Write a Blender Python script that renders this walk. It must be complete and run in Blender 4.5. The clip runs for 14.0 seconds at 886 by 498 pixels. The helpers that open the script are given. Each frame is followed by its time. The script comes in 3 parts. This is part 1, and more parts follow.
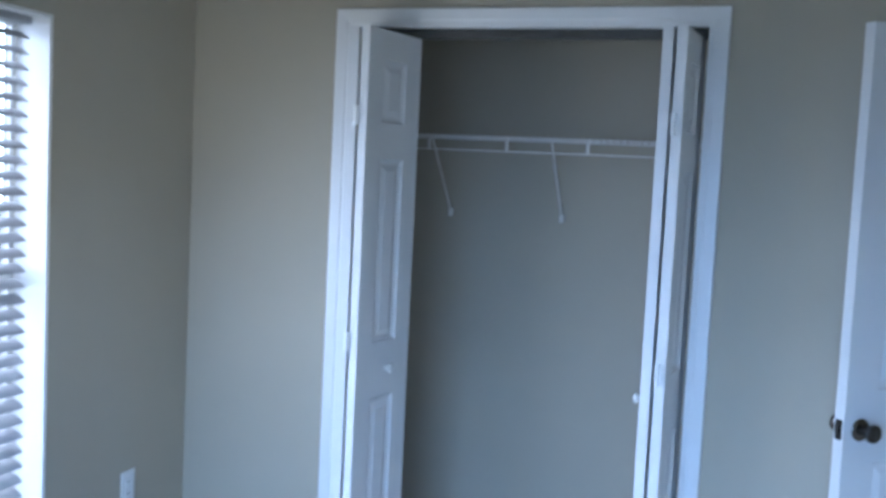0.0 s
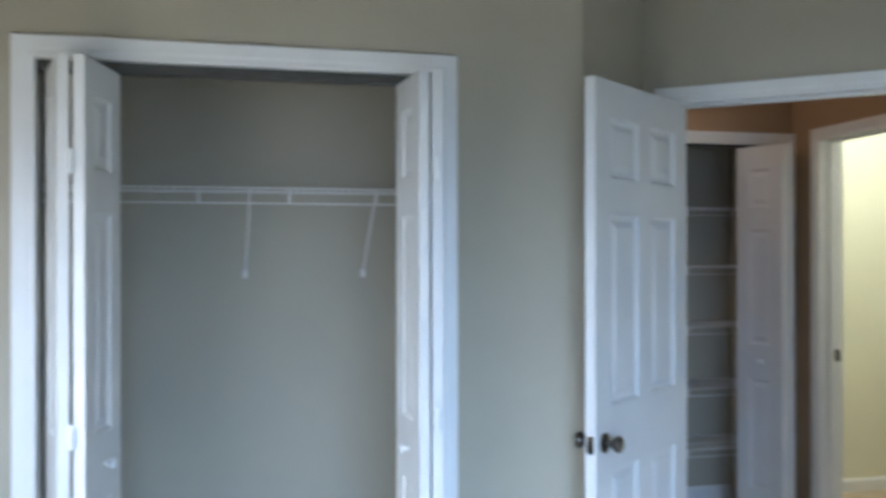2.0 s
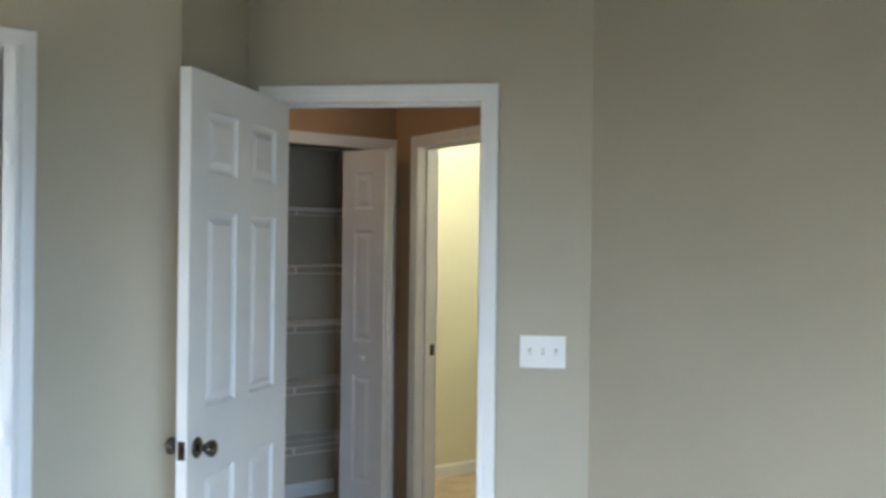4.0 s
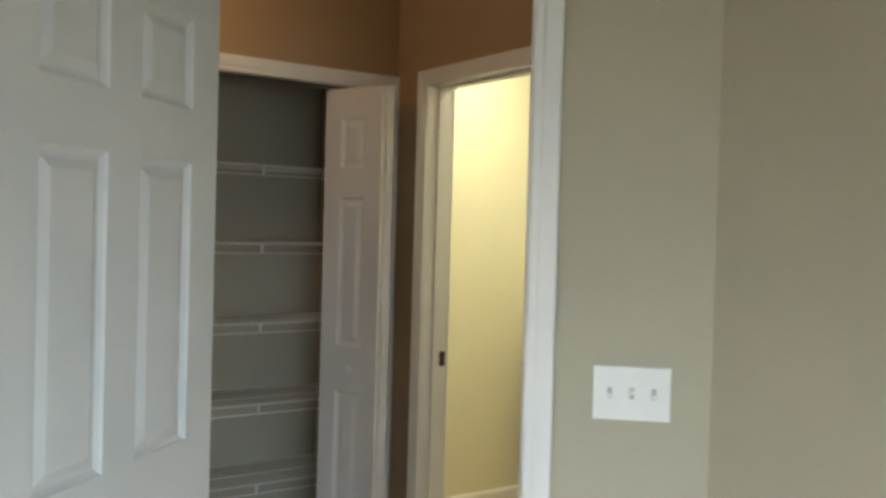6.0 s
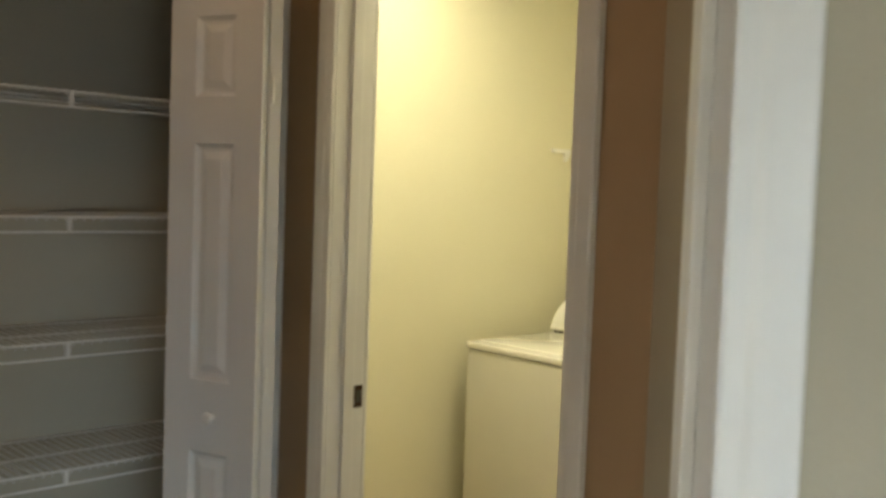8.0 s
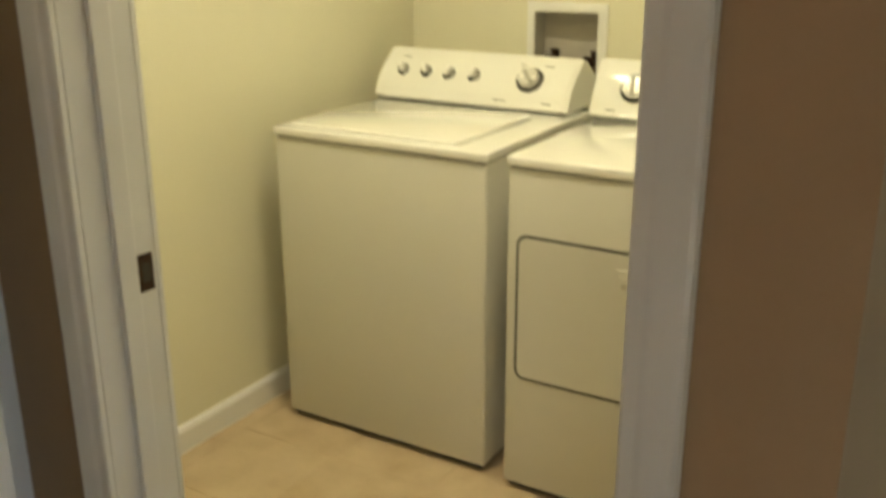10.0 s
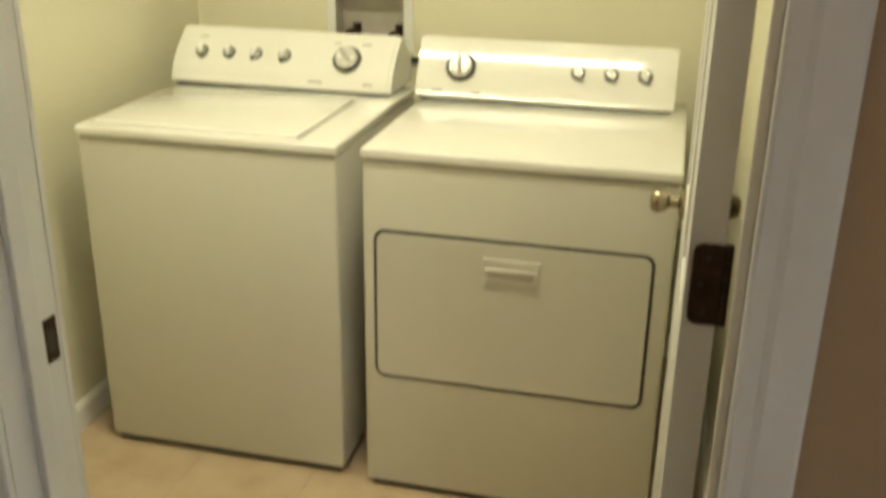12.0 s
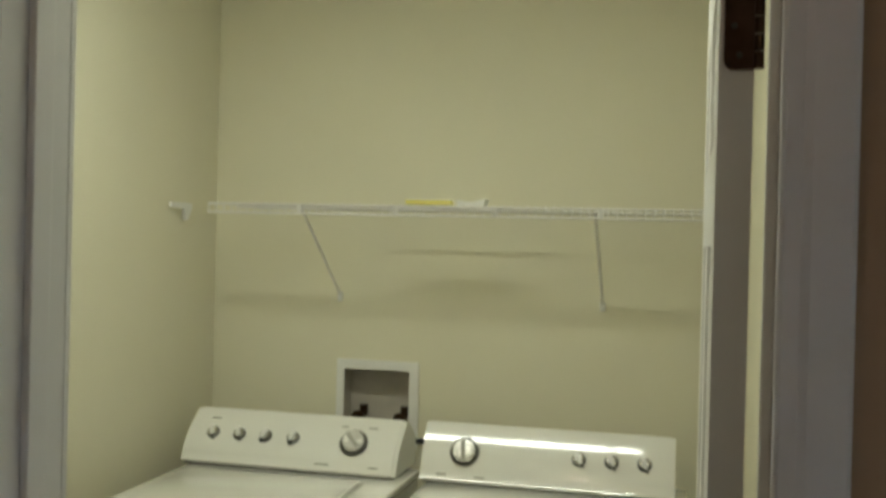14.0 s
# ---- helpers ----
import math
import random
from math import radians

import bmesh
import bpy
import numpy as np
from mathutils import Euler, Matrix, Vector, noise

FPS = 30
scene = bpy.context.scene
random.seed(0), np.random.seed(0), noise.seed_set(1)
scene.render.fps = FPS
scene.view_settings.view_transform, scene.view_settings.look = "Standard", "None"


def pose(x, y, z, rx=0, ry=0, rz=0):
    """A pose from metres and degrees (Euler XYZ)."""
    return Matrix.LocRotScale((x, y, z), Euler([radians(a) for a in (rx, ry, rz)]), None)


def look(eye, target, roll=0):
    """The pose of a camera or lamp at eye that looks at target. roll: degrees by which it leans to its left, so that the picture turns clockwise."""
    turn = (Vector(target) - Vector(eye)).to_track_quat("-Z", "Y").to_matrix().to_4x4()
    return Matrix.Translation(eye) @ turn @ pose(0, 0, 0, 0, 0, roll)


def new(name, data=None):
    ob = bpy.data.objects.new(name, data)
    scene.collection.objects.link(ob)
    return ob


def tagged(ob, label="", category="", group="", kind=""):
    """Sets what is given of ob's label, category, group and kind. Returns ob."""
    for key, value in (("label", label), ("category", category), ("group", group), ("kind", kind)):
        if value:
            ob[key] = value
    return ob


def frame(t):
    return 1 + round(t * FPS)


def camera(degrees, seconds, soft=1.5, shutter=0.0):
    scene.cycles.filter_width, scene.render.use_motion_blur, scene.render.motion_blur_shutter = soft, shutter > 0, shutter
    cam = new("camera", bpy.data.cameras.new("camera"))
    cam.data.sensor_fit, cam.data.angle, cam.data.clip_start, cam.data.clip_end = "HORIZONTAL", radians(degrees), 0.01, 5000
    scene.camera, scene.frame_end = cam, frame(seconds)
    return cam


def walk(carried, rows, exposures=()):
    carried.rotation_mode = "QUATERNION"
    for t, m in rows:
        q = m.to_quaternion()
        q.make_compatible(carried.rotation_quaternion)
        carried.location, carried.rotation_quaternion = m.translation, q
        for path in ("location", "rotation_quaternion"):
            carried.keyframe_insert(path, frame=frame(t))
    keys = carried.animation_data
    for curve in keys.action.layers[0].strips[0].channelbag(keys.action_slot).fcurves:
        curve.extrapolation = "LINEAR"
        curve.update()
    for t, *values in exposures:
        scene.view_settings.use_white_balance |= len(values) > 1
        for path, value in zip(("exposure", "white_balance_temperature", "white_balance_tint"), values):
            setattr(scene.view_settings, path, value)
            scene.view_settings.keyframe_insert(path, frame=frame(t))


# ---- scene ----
PATH = [
    (0, (1.592, -3.066, 1.559), (0.979, -1.168, 1.411), 2.8),
    (0.5, (1.390, -3.120, 1.611), (0.962, -1.169, 1.504), 2.3),
    (1, (1.121, -3.049, 1.551), (0.903, -1.061, 1.526), 1.7),
    (1.5, (0.915, -3.007, 1.555), (0.986, -1.008, 1.538), 1.1),
    (2, (0.671, -2.917, 1.509), (1.177, -0.982, 1.509), -0.1),
    (2.5, (0.604, -3.014, 1.503), (1.356, -1.164, 1.394), 0.5),
    (3, (0.580, -3.014, 1.507), (1.488, -1.233, 1.454), 0.7),
    (3.5, (0.615, -3.000, 1.497), (1.695, -1.317, 1.514), 0.4),
    (4, (0.767, -2.899, 1.507), (1.963, -1.296, 1.509), 0.7),
    (4.2, (0.845, -2.861, 1.512), (2.005, -1.232, 1.531), 1.9),
    (6.3, (1.572, -1.645, 1.490), (2.778, -0.051, 1.428), 1.3),
    (6.5, (1.567, -1.572, 1.512), (2.802, 0.000, 1.440), 1.3),
    (7, (1.771, -1.234, 1.493), (3.062, 0.292, 1.429), 2.0),
    (7.2, (1.884, -1.085, 1.502), (3.196, 0.423, 1.424), 1.7),
    (9.3, (2.837, 0.033, 1.506), (4.378, 1.269, 1.196), 1.4),
    (9.5, (2.893, 0.123, 1.481), (4.458, 1.302, 1.084), -0.2),
    (10, (2.957, 0.302, 1.457), (4.581, 1.280, 0.820), -0.2),
    (10.5, (3.021, 0.447, 1.474), (4.671, 1.221, 0.650), 0.5),
    (11, (3.010, 0.568, 1.472), (4.677, 1.151, 0.533), -0.2),
    (11.5, (2.971, 0.651, 1.487), (4.712, 1.112, 0.617), 1.4),
    (12, (2.952, 0.662, 1.521), (4.763, 1.095, 0.793), 0.9),
    (12.5, (2.938, 0.661, 1.568), (4.832, 1.106, 1.106), 0.6),
    (13, (2.929, 0.665, 1.593), (4.864, 1.103, 1.337), 0.3),
    (13.5, (2.911, 0.660, 1.608), (4.851, 1.124, 1.472), 0.8),
    (14, (2.876, 0.667, 1.610), (4.819, 1.140, 1.598), 1.4),
]
cam = camera(49.24, 14.0, soft=3.2, shutter=0.5)
walk(cam, [(t, look(eye, target, roll)) for t, eye, target, roll in PATH],
     exposures=[(0.0, -0.58, 4980.0, 15.0), (1.0, -0.42, 5300.0, 13.0), (2.0, -0.27, 5680.0, 13.0), (4.0, -0.27, 6550.0, 12.0), (7.0, -0.27, 8000.0, 11.0), (9.5, -0.2, 8100.0, 10.0), (11.0, -0.27, 8100.0, 10.0), (12.0, -0.1, 7300.0, 10.0), (12.5, -0.48, 6750.0, 10.0), (13.0, -0.86, 6550.0, 10.0), (14.0, -1.08, 6120.0, 10.0)])

# ---- world and light ----
world = bpy.data.worlds.new("sky")
scene.world = world
world.use_nodes = True
wn = world.node_tree.nodes
sky = wn.new("ShaderNodeTexSky")
sky.sky_type = 'NISHITA'
sky.sun_disc = False
sky.sun_elevation = radians(48)
sky.sun_rotation = radians(60)
wn["Background"].inputs[1].default_value = 0.12
world.node_tree.links.new(sky.outputs[0], wn["Background"].inputs[0])

sun = new("sun", bpy.data.lights.new("sun", 'SUN'))
sun.data.energy, sun.data.angle, sun.data.color = 3.0, radians(0.5), (1.0, 0.95, 0.88)
sun.matrix_world = look((8, -3, 9), (0, 0, 0))


def area_lamp(name, eye, target, sx, sy, watts, colour, spread=180):
    d = bpy.data.lights.new(name, 'AREA')
    d.shape, d.size, d.size_y, d.energy, d.color = 'RECTANGLE', sx, sy, watts, colour
    d.spread = radians(spread)
    o = new(name, d)
    o.matrix_world = look(eye, target)
    return o


# fill lamps for the sky's light, which falls steeply, and the weaker warm light thrown up by the ground: inside the
# room by the side window, and at an added window behind
SKY, SOIL = (0.45, 0.69, 1.0), (1.0, 0.90, 0.66)
area_lamp("side_window_skylight", (-0.17, -1.30, 1.21), (0.43, -0.30, 0.51), 0.42, 0.9, 4.5, SKY, 130)
area_lamp("side_window_groundlight", (-0.17, -1.30, 1.21), (0.43, -0.30, 1.51), 0.42, 0.9, 4.2, SOIL, 130)
# added fill from behind for the closet and hall
area_lamp("added_back_skylight", (1.1, -4.22, 1.21), (1.32, -3.22, 0.26), 1.9, 1.4, 130.0, SKY, 108)
area_lamp("added_back_groundlight", (1.1, -4.22, 1.21), (1.1, -3.22, 1.81), 1.9, 1.4, 1.2, SOIL, 130)
# the laundry's ceiling tube, and an added warm fill in the hall that has no fixture
area_lamp("laundry_tube", (4.62, 1.40, 2.525), (4.62, 1.401, 1.0), 0.12, 1.15, 23.0, (1.0, 1.0, 0.79))
hall_fill_light = new("hall_fill", bpy.data.lights.new("hall_fill", 'POINT'))
hall_fill_light.data.energy, hall_fill_light.data.color, hall_fill_light.data.shadow_soft_size = 6.3, (1.0, 0.76, 0.54), 0.06
hall_fill_light.location = (2.62, 1.22, 2.46)


# ---- materials ----
def material(name, colour, rough=0.5, metal=0.0, vary=0.06, scale=6.0, grain=300.0, bump=0.15, depth=0.001, spec=0.5, coat=0.0, tint=None):
    """A surface with slow stains, fine grain and relief, at world size."""
    m = bpy.data.materials.new(name)
    m.use_nodes = True
    nt = m.node_tree
    b = nt.nodes["Principled BSDF"]
    b.inputs["Roughness"].default_value, b.inputs["Metallic"].default_value = rough, metal
    b.inputs["Specular IOR Level"].default_value = spec
    b.inputs["Coat Weight"].default_value = coat
    geo = nt.nodes.new("ShaderNodeNewGeometry")
    big = nt.nodes.new("ShaderNodeTexNoise")
    big.inputs["Scale"].default_value, big.inputs["Detail"].default_value = scale, 5
    fine = nt.nodes.new("ShaderNodeTexNoise")
    fine.inputs["Scale"].default_value, fine.inputs["Detail"].default_value = grain, 3
    for n in (big, fine):
        nt.links.new(geo.outputs["Position"], n.inputs["Vector"])
    mix = nt.nodes.new("ShaderNodeMix")
    mix.data_type = 'RGBA'
    c2 = tint or tuple(c * (1 - 2.2 * vary) for c in colour)
    mix.inputs[6].default_value, mix.inputs[7].default_value = (*colour, 1), (*c2, 1)
    ramp = nt.nodes.new("ShaderNodeMapRange")
    ramp.inputs[1].default_value, ramp.inputs[2].default_value = 0.35, 0.75
    nt.links.new(big.outputs[0], ramp.inputs[0])
    add = nt.nodes.new("ShaderNodeMath")
    add.operation = 'MULTIPLY_ADD'
    add.inputs[1].default_value, add.inputs[2].default_value = 0.35, 0.0
    sub = nt.nodes.new("ShaderNodeMath")
    sub.operation = 'ADD'
    nt.links.new(fine.outputs[0], add.inputs[0])
    nt.links.new(ramp.outputs[0], sub.inputs[0])
    nt.links.new(add.outputs[0], sub.inputs[1])
    cl = nt.nodes.new("ShaderNodeMath")
    cl.operation, cl.use_clamp = 'SUBTRACT', True
    cl.inputs[1].default_value = 0.15
    nt.links.new(sub.outputs[0], cl.inputs[0])
    nt.links.new(cl.outputs[0], mix.inputs[0])
    nt.links.new(mix.outputs[2], b.inputs["Base Color"])
    rr = nt.nodes.new("ShaderNodeMapRange")
    rr.inputs[3].default_value, rr.inputs[4].default_value = max(0.02, rough - 0.06), min(1, rough + 0.08)
    nt.links.new(big.outputs[0], rr.inputs[0])
    nt.links.new(rr.outputs[0], b.inputs["Roughness"])
    if bump:
        bp = nt.nodes.new("ShaderNodeBump")
        bp.inputs["Strength"].default_value, bp.inputs["Distance"].default_value = bump, depth
        nt.links.new(fine.outputs[0], bp.inputs["Height"])
        nt.links.new(bp.outputs[0], b.inputs["Normal"])
    return m


WALL = material("beige_paint", (0.45, 0.405, 0.315), 0.75, vary=0.04, scale=1.5, grain=160, bump=0.35, depth=0.0015, spec=0.3)
HALLP = material("brown_paint", (0.40, 0.27, 0.165), 0.75, vary=0.05, scale=1.5, grain=160, bump=0.35, depth=0.0015, spec=0.3)
CREAM = material("cream_paint", (0.735, 0.70, 0.54), 0.7, vary=0.03, scale=1.5, grain=160, bump=0.35, depth=0.0015, spec=0.3)
CEIL = material("ceiling_paint", (0.75, 0.73, 0.68), 0.85, vary=0.03, scale=2, grain=90, bump=0.6, depth=0.003, spec=0.2)
TRIM = material("white_trim_paint", (0.78, 0.77, 0.75), 0.35, vary=0.03, scale=5, grain=120, bump=0.05, depth=0.0005)
DOORW = material("white_door_paint", (0.74, 0.73, 0.71), 0.42, vary=0.03, scale=4, grain=260, bump=0.12, depth=0.0006)
CARPET = material("beige_carpet", (0.58, 0.47, 0.345), 0.95, vary=0.12, scale=9, grain=420, bump=1.0, depth=0.006, spec=0.1)
TILE = material("beige_vinyl_tile", (0.555, 0.43, 0.29), 0.38, vary=0.11, scale=8, grain=60, bump=0.12, depth=0.0008, tint=(0.44, 0.325, 0.205))
GROUT = material("tile_joint", (0.515, 0.40, 0.265), 0.8, vary=0.1, scale=14)
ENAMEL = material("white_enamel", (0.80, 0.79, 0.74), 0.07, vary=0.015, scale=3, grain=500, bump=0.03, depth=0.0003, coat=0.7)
# machine white darkened for the fronts, which get less light than the tops
CABINET = material("shaded_white_cabinet_paint", (0.615, 0.595, 0.525), 0.36, vary=0.015, scale=3, grain=500, bump=0.06, depth=0.0004)
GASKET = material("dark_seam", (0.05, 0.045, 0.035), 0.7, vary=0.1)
BRONZE = material("dark_bronze", (0.075, 0.045, 0.03), 0.32, 0.9, vary=0.2, scale=40, grain=300, bump=0.05, depth=0.0003)
PEWTER = material("polished_dark_pewter", (0.15, 0.135, 0.12), 0.14, 1.0, vary=0.15, scale=40, grain=300, bump=0.03, depth=0.0003)
NICKEL = material("antique_nickel", (0.42, 0.36, 0.26), 0.25, 1.0, vary=0.12, scale=40, grain=300, bump=0.03, depth=0.0003)
CHROME = material("silver_knob_plastic", (0.55, 0.54, 0.50), 0.22, 0.85, vary=0.1, scale=40, bump=0.02, depth=0.0003)
SILVER = material("silver_dial_plastic", (0.80, 0.79, 0.75), 0.25, 0.35, vary=0.05, scale=40, bump=0.02, depth=0.0003)
DARKPL = material("dark_grey_plastic", (0.07, 0.065, 0.055), 0.4, vary=0.1, scale=30)
GREYPR = material("grey_print", (0.33, 0.32, 0.28), 0.6, vary=0.05, scale=30)
WIRE = material("white_vinyl_wire", (0.72, 0.70, 0.66), 0.4, vary=0.03, scale=10, bump=0.05)
PLAST = material("white_plastic", (0.80, 0.79, 0.76), 0.35, vary=0.02, scale=10, bump=0.04)
BOXIN = material("grey_box_plastic", (0.50, 0.46, 0.40), 0.5, vary=0.06, scale=14)
YELLOW = material("yellow_paper", (0.74, 0.66, 0.17), 0.6, vary=0.05, scale=20)
PAPER = material("white_paper", (0.80, 0.79, 0.74), 0.7, vary=0.03, scale=20)
# white slats coloured grey: their backlit shade is put into the colour
SLAT = material("backlit_white_slat", (0.38, 0.38, 0.38), 0.45, vary=0.03, scale=12, grain=200, bump=0.06)
GROUND = material("grass_and_soil", (0.10, 0.11, 0.06), 0.95, vary=0.2, scale=0.4, grain=20)
RUBBER = material("black_rubber", (0.03, 0.03, 0.03), 0.6, vary=0.1, scale=30)


def glass_material():
    m = bpy.data.materials.new("window_glass")
    m.use_nodes = True
    b = m.node_tree.nodes["Principled BSDF"]
    b.inputs["Transmission Weight"].default_value, b.inputs["Roughness"].default_value = 1.0, 0.0
    b.inputs["IOR"].default_value = 1.1
    return m


def glow_material(name, colour, strength):
    m = bpy.data.materials.new(name)
    m.use_nodes = True
    b = m.node_tree.nodes["Principled BSDF"]
    b.inputs["Emission Color"].default_value, b.inputs["Emission Strength"].default_value = (*colour, 1), strength
    b.inputs["Base Color"].default_value = (*colour, 1)
    return m


GLASS = glass_material()
DIFFUSER = glow_material("lamp_lens", (0.93, 1.0, 0.80), 7.0)
OUTSIDE = glow_material("bright_overcast_distance", (0.90, 0.96, 1.0), 15.0)


# ---- mesh helpers ----
def mesh_of(bm, name, mat, smooth=False):
    me = bpy.data.meshes.new(name)
    bmesh.ops.recalc_face_normals(bm, faces=bm.faces)
    bm.to_mesh(me)
    bm.free()
    me.materials.append(mat)
    if smooth:
        for p in me.polygons:
            p.use_smooth = True
        me.set_sharp_from_angle(angle=radians(40))
    return me


def part(name, bm, mat, parent=None, label="", smooth=False):
    me = bm if isinstance(bm, bpy.types.Mesh) else mesh_of(bm, name, mat, smooth)
    ob = new(name, me)
    if parent:
        ob.parent = parent
    if label:
        tagged(ob, label)
    return ob


def thing(name, label, category, m=Matrix(), group="", kind=""):
    e = new(name)
    e.empty_display_size = 0.05
    e.matrix_world = m
    return tagged(e, label, category, group, kind)


def box(bm, a, b, bevel=0.0, seg=2):
    v = [bm.verts.new((x, y, z)) for x in (a[0], b[0]) for y in (a[1], b[1]) for z in (a[2], b[2])]
    fs = [bm.faces.new([v[i] for i in q]) for q in ((0, 1, 3, 2), (4, 6, 7, 5), (0, 4, 5, 1), (2, 3, 7, 6), (0, 2, 6, 4), (1, 5, 7, 3))]
    if bevel:
        es = list({e for f in fs for e in f.edges})
        bmesh.ops.bevel(bm, geom=es, offset=bevel, segments=seg, affect='EDGES', profile=0.5)
    return bm


def B(a, b, bevel=0.0, seg=2):
    return box(bmesh.new(), a, b, bevel, seg)


def rod(bm, p, q, r, n=8, r2=None):
    p, q = Vector(p), Vector(q)
    m = Matrix.Translation((p + q) / 2) @ (q - p).to_track_quat("Z", "Y").to_matrix().to_4x4()
    bmesh.ops.create_cone(bm, cap_ends=True, segments=n, radius1=r, radius2=r if r2 is None else r2, depth=(q - p).length, matrix=m)
    return bm


def lathe(bm, profile, n=24, m=Matrix()):
    """Turns (radius, height) pairs about the z axis of m."""
    rings = []
    for r, h in profile:
        rings.append([bm.verts.new(m @ Vector((max(r, 1e-5) * math.cos(2 * math.pi * i / n), max(r, 1e-5) * math.sin(2 * math.pi * i / n), h))) for i in range(n)])
    for a, b in zip(rings, rings[1:]):
        for i in range(n):
            bm.faces.new((a[i], a[(i + 1) % n], b[(i + 1) % n], b[i]))
    bm.faces.new(rings[0][::-1])
    bm.faces.new(rings[-1])
    return bm


def prism(bm, profile, z0, z1, at=lambda u, v, z: (u, v, z)):
    """A profile of (u, v) pairs drawn out from z0 to z1, which may be functions of u."""
    f0 = z0 if callable(z0) else (lambda u: z0)
    f1 = z1 if callable(z1) else (lambda u: z1)
    lo = [bm.verts.new(at(u, v, f0(u))) for u, v in profile]
    hi = [bm.verts.new(at(u, v, f1(u))) for u, v in profile]
    n = len(profile)
    for i in range(n):
        bm.faces.new((lo[i], lo[(i + 1) % n], hi[(i + 1) % n], hi[i]))
    bm.faces.new(lo[::-1])
    bm.faces.new(hi)
    return bm


def along(p, q):
    """The pose of a wall's face: x along it from p to q, y into the wall's thickness on its left."""
    a = math.atan2(q[1] - p[1], q[0] - p[0])
    return pose(p[0], p[1], 0, 0, 0, math.degrees(a))


def wall(name, p, q, mat, thick=0.115, top=2.62, openings=(), label="painted drywall wall"):
    """A wall with its face on the line p to q and its thickness to the left of it; openings are (s0, s1, z0, z1)."""
    length = math.hypot(q[0] - p[0], q[1] - p[1])
    xs = sorted({0, length, *(o[0] for o in openings), *(o[1] for o in openings)})
    zs = sorted({0, top, *(o[2] for o in openings), *(o[3] for o in openings)})
    bm = bmesh.new()
    grid = {(i, k): bm.verts.new((x, 0, z)) for i, x in enumerate(xs) for k, z in enumerate(zs)}
    faces = []
    for i in range(len(xs) - 1):
        for k in range(len(zs) - 1):
            cx, cz = (xs[i] + xs[i + 1]) / 2, (zs[k] + zs[k + 1]) / 2
            if any(o[0] < cx < o[1] and o[2] < cz < o[3] for o in openings):
                continue
            faces.append(bm.faces.new((grid[i, k], grid[i + 1, k], grid[i + 1, k + 1], grid[i, k + 1])))
    for v in [v for v in bm.verts if not v.link_faces]:
        bm.verts.remove(v)
    r = bmesh.ops.extrude_face_region(bm, geom=faces)
    bmesh.ops.translate(bm, verts=[g for g in r["geom"] if isinstance(g, bmesh.types.BMVert)], vec=(0, thick, 0))
    ob = part(name, bm, mat)
    ob.matrix_world = along(p, q)
    return tagged(ob, label, "wall", kind="structure")


CASING = [(0.0, 0.0), (0.0, -0.009), (0.004, -0.011), (0.018, -0.012), (0.026, -0.015), (0.045, -0.017), (0.058, -0.018), (0.062, -0.015), (0.062, 0.0)]


def casing(parent, width, height, mat=TRIM, face=0.0, flip=1, cw=0.062, sides=(1, 1)):
    """Three mitred moulded boards round an opening from x = 0 to width, on the face y = face (flip -1: on the far face)."""
    k = cw / 0.062
    prof = [(u * k, face + flip * v - flip * 0.0005) for u, v in CASING]
    if sides[0]:
        part("casing_board", prism(bmesh.new(), prof, 0.0, lambda u: height + u, lambda u, v, z: (-u, v, z)), mat, parent)
    if sides[1]:
        part("casing_board", prism(bmesh.new(), prof, 0.0, lambda u: height + u, lambda u, v, z: (width + u, v, z)), mat, parent)
    part("head_board", prism(bmesh.new(), prof, lambda u: -u, lambda u: width + u, lambda u, v, z: (z, v, height + u)), mat, parent)


def jambs(parent, width, height, thick, mat=TRIM, stop=None):
    """Boards that line an opening, 18 mm thick, outside 0..width, with a stop if wanted."""
    for n, (a, b) in (("jamb", ((-0.018, 0.001, 0), (0, thick - 0.001, height))), ("jamb", ((width, 0.001, 0), (width + 0.018, thick - 0.001, height))),
                      ("head_jamb", ((-0.018, 0.001, height), (width + 0.018, thick - 0.001, height + 0.018)))):
        part(n, B(a, b), mat, parent)
    if stop is not None:
        s0, s1 = stop
        part("door_stop", B((0, s0, 0), (0.011, s1, height), 0.002), mat, parent)
        part("door_stop", B((width - 0.011, s0, 0), (width, s1, height), 0.002), mat, parent)
        part("door_stop", B((0.011, s0, height - 0.011), (width - 0.011, s1, height), 0.002), mat, parent)


